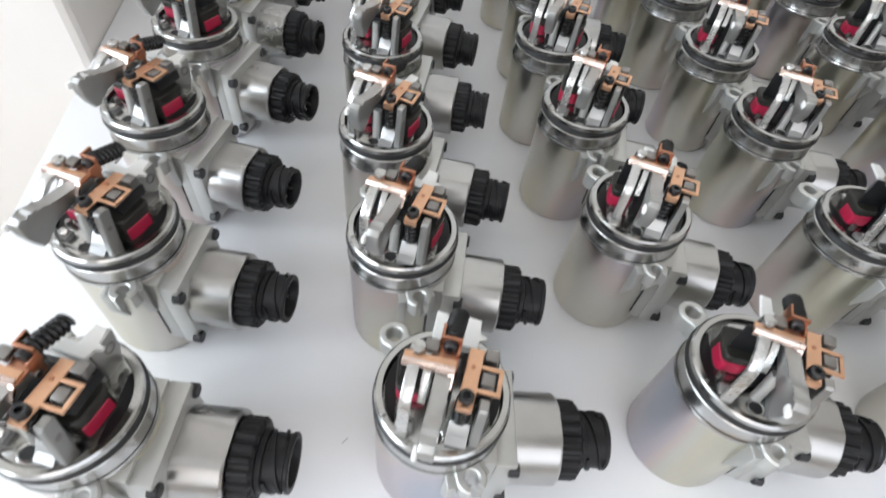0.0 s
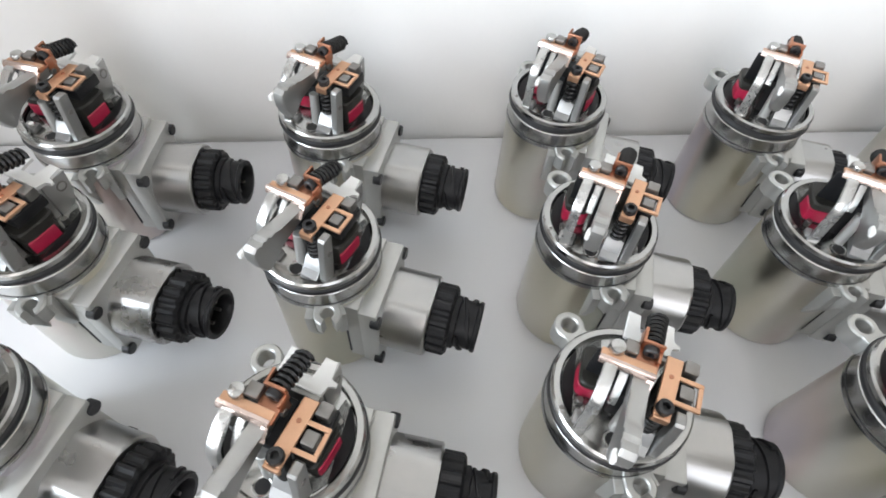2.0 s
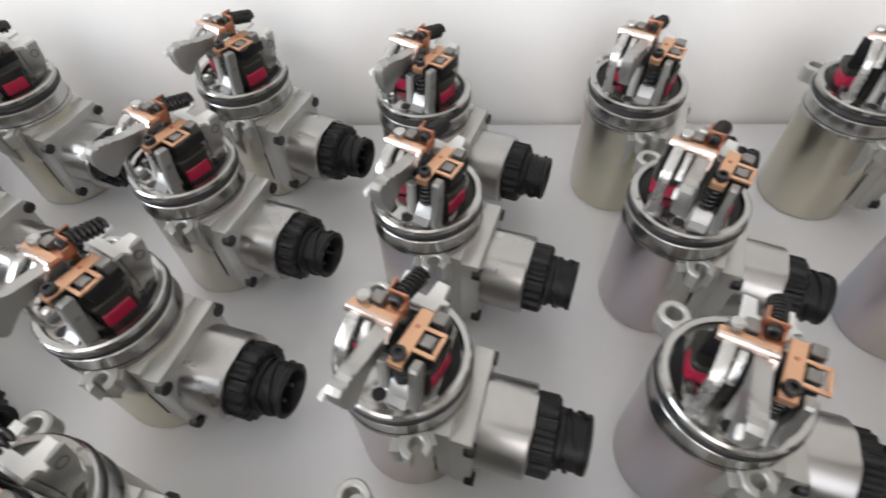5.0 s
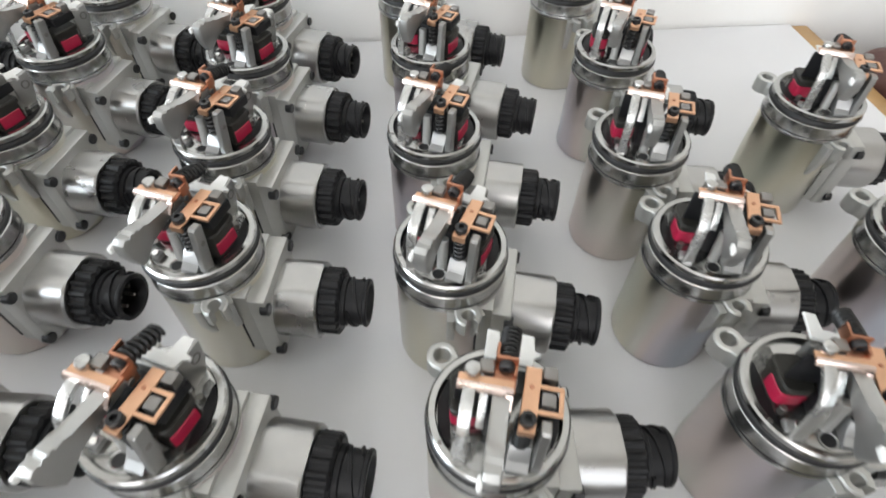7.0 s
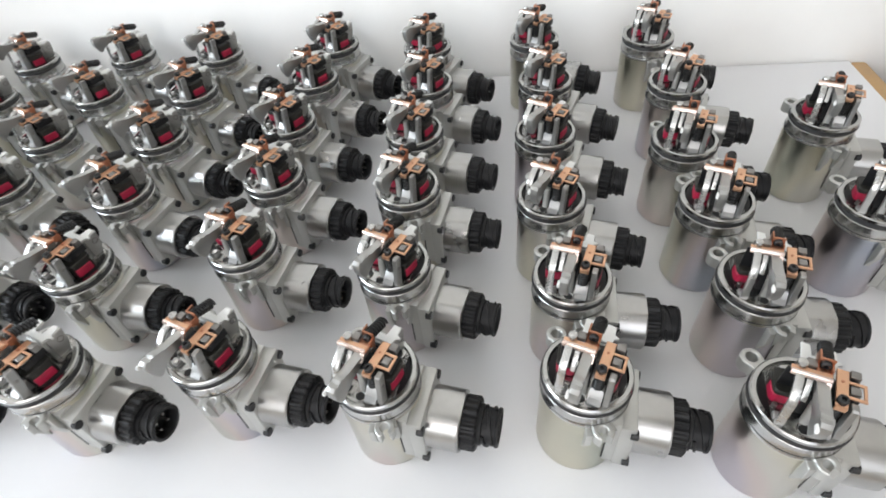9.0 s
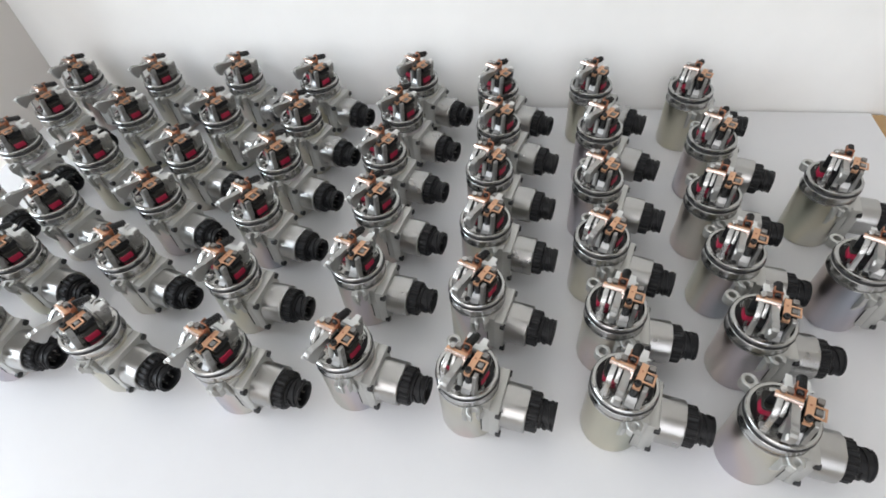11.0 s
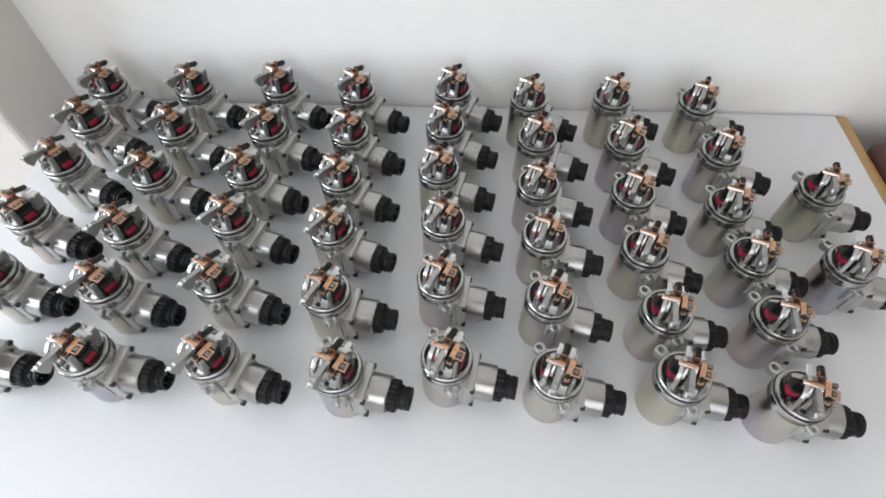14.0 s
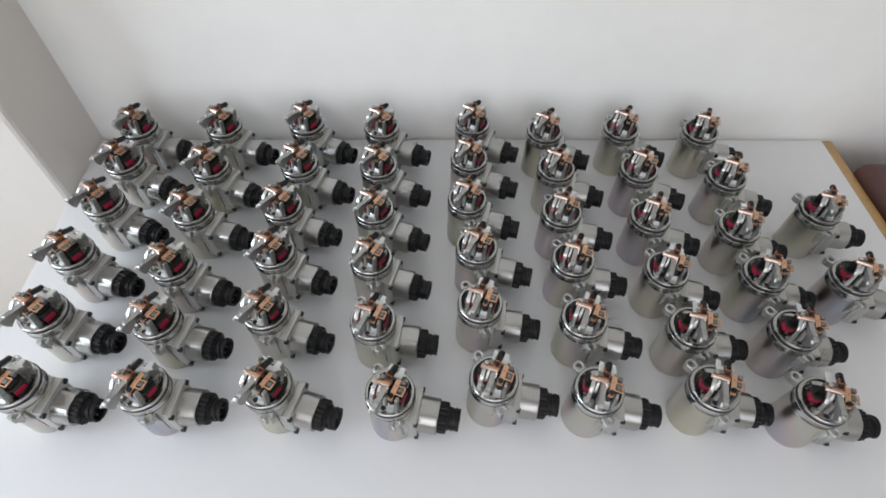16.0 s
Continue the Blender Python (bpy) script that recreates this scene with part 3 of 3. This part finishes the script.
    box(bm, 0.0080, 0.0202, -0.0176, 0.0176, 0.0062, 0.0480, 0.0008)
    part("housing_block", bm, M_CAST, a, "cast aluminium connector block")
    bm = B()
    box(bm, 0.0198, 0.0276, -0.0180, 0.0180, 0.0046, 0.0462, 0.0009)
    part("flange", bm, M_CAST, a)
    for y in (-0.0172, 0.0172):
        for z in (0.0098, 0.0408):
            bm = B()
            rod(bm, (0.0250, y, z), (0.0287, y, z), 0.0027, 14)
            part("screw_head", bm, M_RUBBER, a, "black screw head")
    AXIS = 0.0256
    mx = Matrix.Translation((0, 0, AXIS)) @ ALONG_X
    bm = lathe(B(), [(0, 0.0255), (0.0172, 0.0255), (0.0172, 0.0448), (0.0165, 0.0456), (0.012, 0.0456), (0, 0.0456)], 56, mx)
    for v in bm.verts:
        v.co.z = min(v.co.z, AXIS + 0.0156)
    part("barrel", bm, M_BARREL, a, "brushed aluminium connector barrel")
    bm = B()
    n = 20
    rings = []
    for h, k in ((0.0452, 0.86), (0.0460, 1.0), (0.0531, 1.0), (0.0542, 0.90)):
        ring = []
        for j in range(n * 4):
            t = 2 * math.pi * j / (n * 4)
            r = (0.0150 if j % 4 in (0, 1) else 0.0139) * k
            ring.append(bm.verts.new(mx @ Vector((r * math.cos(t), r * math.sin(t), h))))
        rings.append(ring)
    for p, q in zip(rings, rings[1:]):
        for j in range(n * 4):
            bm.faces.new([p[j], p[(j + 1) % (n * 4)], q[(j + 1) % (n * 4)], q[j]])
    bm.faces.new(rings[0][::-1])
    bm.faces.new(rings[-1])
    part("plug_nut", bm, M_BLACK, a, "black ribbed plastic connector nut")
    bm = lathe(B(), [(0, 0.0536), (0.0112, 0.0536), (0.0112, 0.0561), (0.0102, 0.0566), (0.0102, 0.0636), (0.0108, 0.0641), (0.0108, 0.0652), (0.0104, 0.0656),
                     (0.0088, 0.0656), (0.0084, 0.0650), (0.0084, 0.0580), (0, 0.0580)], 40, mx)
    sleeve = part("plug_sleeve", bm, M_BLACK, a, "black open bayonet sleeve")
    for lead in (0.0, 120.0, 240.0):
        bm = B()
        rings = []
        for k in range(25):
            t = radians(lead + 150 * k / 24)
            h = 0.0572 + 0.0058 * k / 24
            rings.append([bm.verts.new(mx @ Vector((r * math.cos(t), r * math.sin(t), h + dh))) for r, dh in ((0.0100, -0.0008), (0.0112, -0.0006), (0.0112, 0.0006), (0.0100, 0.0008))])
        for p, q in zip(rings, rings[1:]):
            for j in range(4):
                bm.faces.new([p[j], p[(j + 1) % 4], q[(j + 1) % 4], q[j]])
        bm.faces.new(rings[0])
        bm.faces.new(rings[-1][::-1])
        part("bayonet_ridge", bm, M_BLACK, sleeve)
    for y, z in ((-0.0032, -0.0032), (0.0032, -0.0032), (-0.0032, 0.0032), (0.0032, 0.0032)):
        bm = B()
        rod(bm, (0.0578, y, AXIS + z), (0.0628, y, AXIS + z), 0.0008, 8)
        part("contact_pin", bm, M_DARKSTEEL, sleeve)
    # fixing eyes
    bm = ear(B(), 127.4, 0.0288, 0.0515, 0.0595, 0.0054, 0.0029, 0.0044)
    part("eye", bm, M_CAST, a, "cast fixing eye")
    bm = ear(B(), -65, 0.0258, 0.0440, 0.0515, 0.0052, 0.0024, 0.0047, 60)
    part("eye", bm, M_CAST, a, "open cast fixing eye")
    for off in (-15.0, 11.0):
        bm = B()
        t = radians(-65 + off)
        c, s = math.cos(t), math.sin(t)
        pts = [(0.0208, 0.0290), (0.0230, 0.0290), (0.0273, 0.0400), (0.0273, 0.0500), (0.0208, 0.0500)]
        prism(bm, pts, lambda u, v, w: Vector((u * c - w * s, u * s + w * c, v)), -0.0016, 0.0016, 0.0004)
        part("rib", bm, M_CAST, a)
    bm = B()
    box(bm, 0.0217, 0.0229, -0.0005, 0.0005, 0.0100, 0.0370, 0, Matrix.Rotation(radians(-51), 4, "Z"))
    part("seam", bm, M_RUBBER, a, "narrow black gasket line")
    return a


# place and turn of every actuator, row by row from the front edge to the wall
ROW_1 = [(-0.1300, 0.0968, -10.0), (-0.0136, 0.0927, -7.0), (0.0990, 0.0937, -17.0), (0.2124, 0.0852, -11.3), (0.3083, 0.0979, -11.0), (0.4041, 0.0860, -10.4), (0.5122, 0.0869, -11.0), (0.6085, 0.0736, -10.7)]
ROW_2 = [(-0.1351, 0.1723, -13.6), (-0.0226, 0.1640, -12.9), (0.0834, 0.1733, -17.2), (0.1920, 0.1612, -8.3), (0.3001, 0.1795, -9.5), (0.4038, 0.1615, -13.7), (0.5110, 0.1501, -5.9), (0.6139, 0.1466, -6.0)]
ROW_3 = [(-0.1366, 0.2469, -19.4), (-0.0266, 0.2317, -16.9), (0.0791, 0.2473, -18.7), (0.1855, 0.2378, -16.5), (0.3004, 0.2518, -13.9), (0.4045, 0.2347, -10.6), (0.5042, 0.2208, -15.6), (0.6087, 0.2145, -10.6), (0.7032, 0.2095, -15.2)]
ROW_4 = [(-0.1299, 0.3210, -21.0), (-0.0256, 0.3075, -15.0), (0.0776, 0.3143, -16.9), (0.1843, 0.3084, -19.3), (0.2933, 0.3232, -15.2), (0.4025, 0.3036, -13.6), (0.5049, 0.2958, -15.6), (0.6040, 0.2805, -10.5), (0.7093, 0.3055, -11.9)]
ROW_5 = [(-0.1293, 0.3885, -16.2), (-0.0215, 0.3801, -19.0), (0.0873, 0.3835, -17.8), (0.1854, 0.3803, -19.6), (0.2986, 0.3931, -18.4), (0.4063, 0.3757, -16.9), (0.5100, 0.3737, -20.2), (0.6165, 0.3603, -17.7)]
ROW_6 = [(-0.1310, 0.4520, -7.1), (-0.0214, 0.4543, -17.2), (0.0859, 0.4604, -21.5), (0.1856, 0.4537, -18.8), (0.3062, 0.4607, -20.1), (0.4009, 0.4452, -19.8), (0.5043, 0.4505, -19.5), (0.6094, 0.4448, -13.0)]

LABEL = "silver cylindrical solenoid actuator with an open copper mechanism on top"
first = build_actuator()
tagged(first, LABEL, "actuator", "actuators standing in rows on the table")
places = [p for row in (ROW_1, ROW_2, ROW_3, ROW_4, ROW_5, ROW_6) for p in row]
for x, y, turn in places[1:]:
    copy_thing(first, pose(x, y, 0.0002, 0, 0, turn))
first.matrix_basis = pose(places[0][0], places[0][1], 0.0002, 0, 0, places[0][2])


# ---- small things on the table ----
bm = B()
for k, (x, y) in enumerate(((-0.0504, 0.1016), (-0.0498, 0.1024), (-0.0490, 0.1030), (-0.0480, 0.1037))):
    if k:
        rod(bm, (px0, py0, TAB_Z + 0.00025), (x, y, TAB_Z + 0.00025), 0.00012, 6)
    px0, py0 = x, y
hair = new("bristle", finish("bristle", bm, M_RUBBER))
tagged(hair, "tiny dark bristle lying on the white table", "bristle")
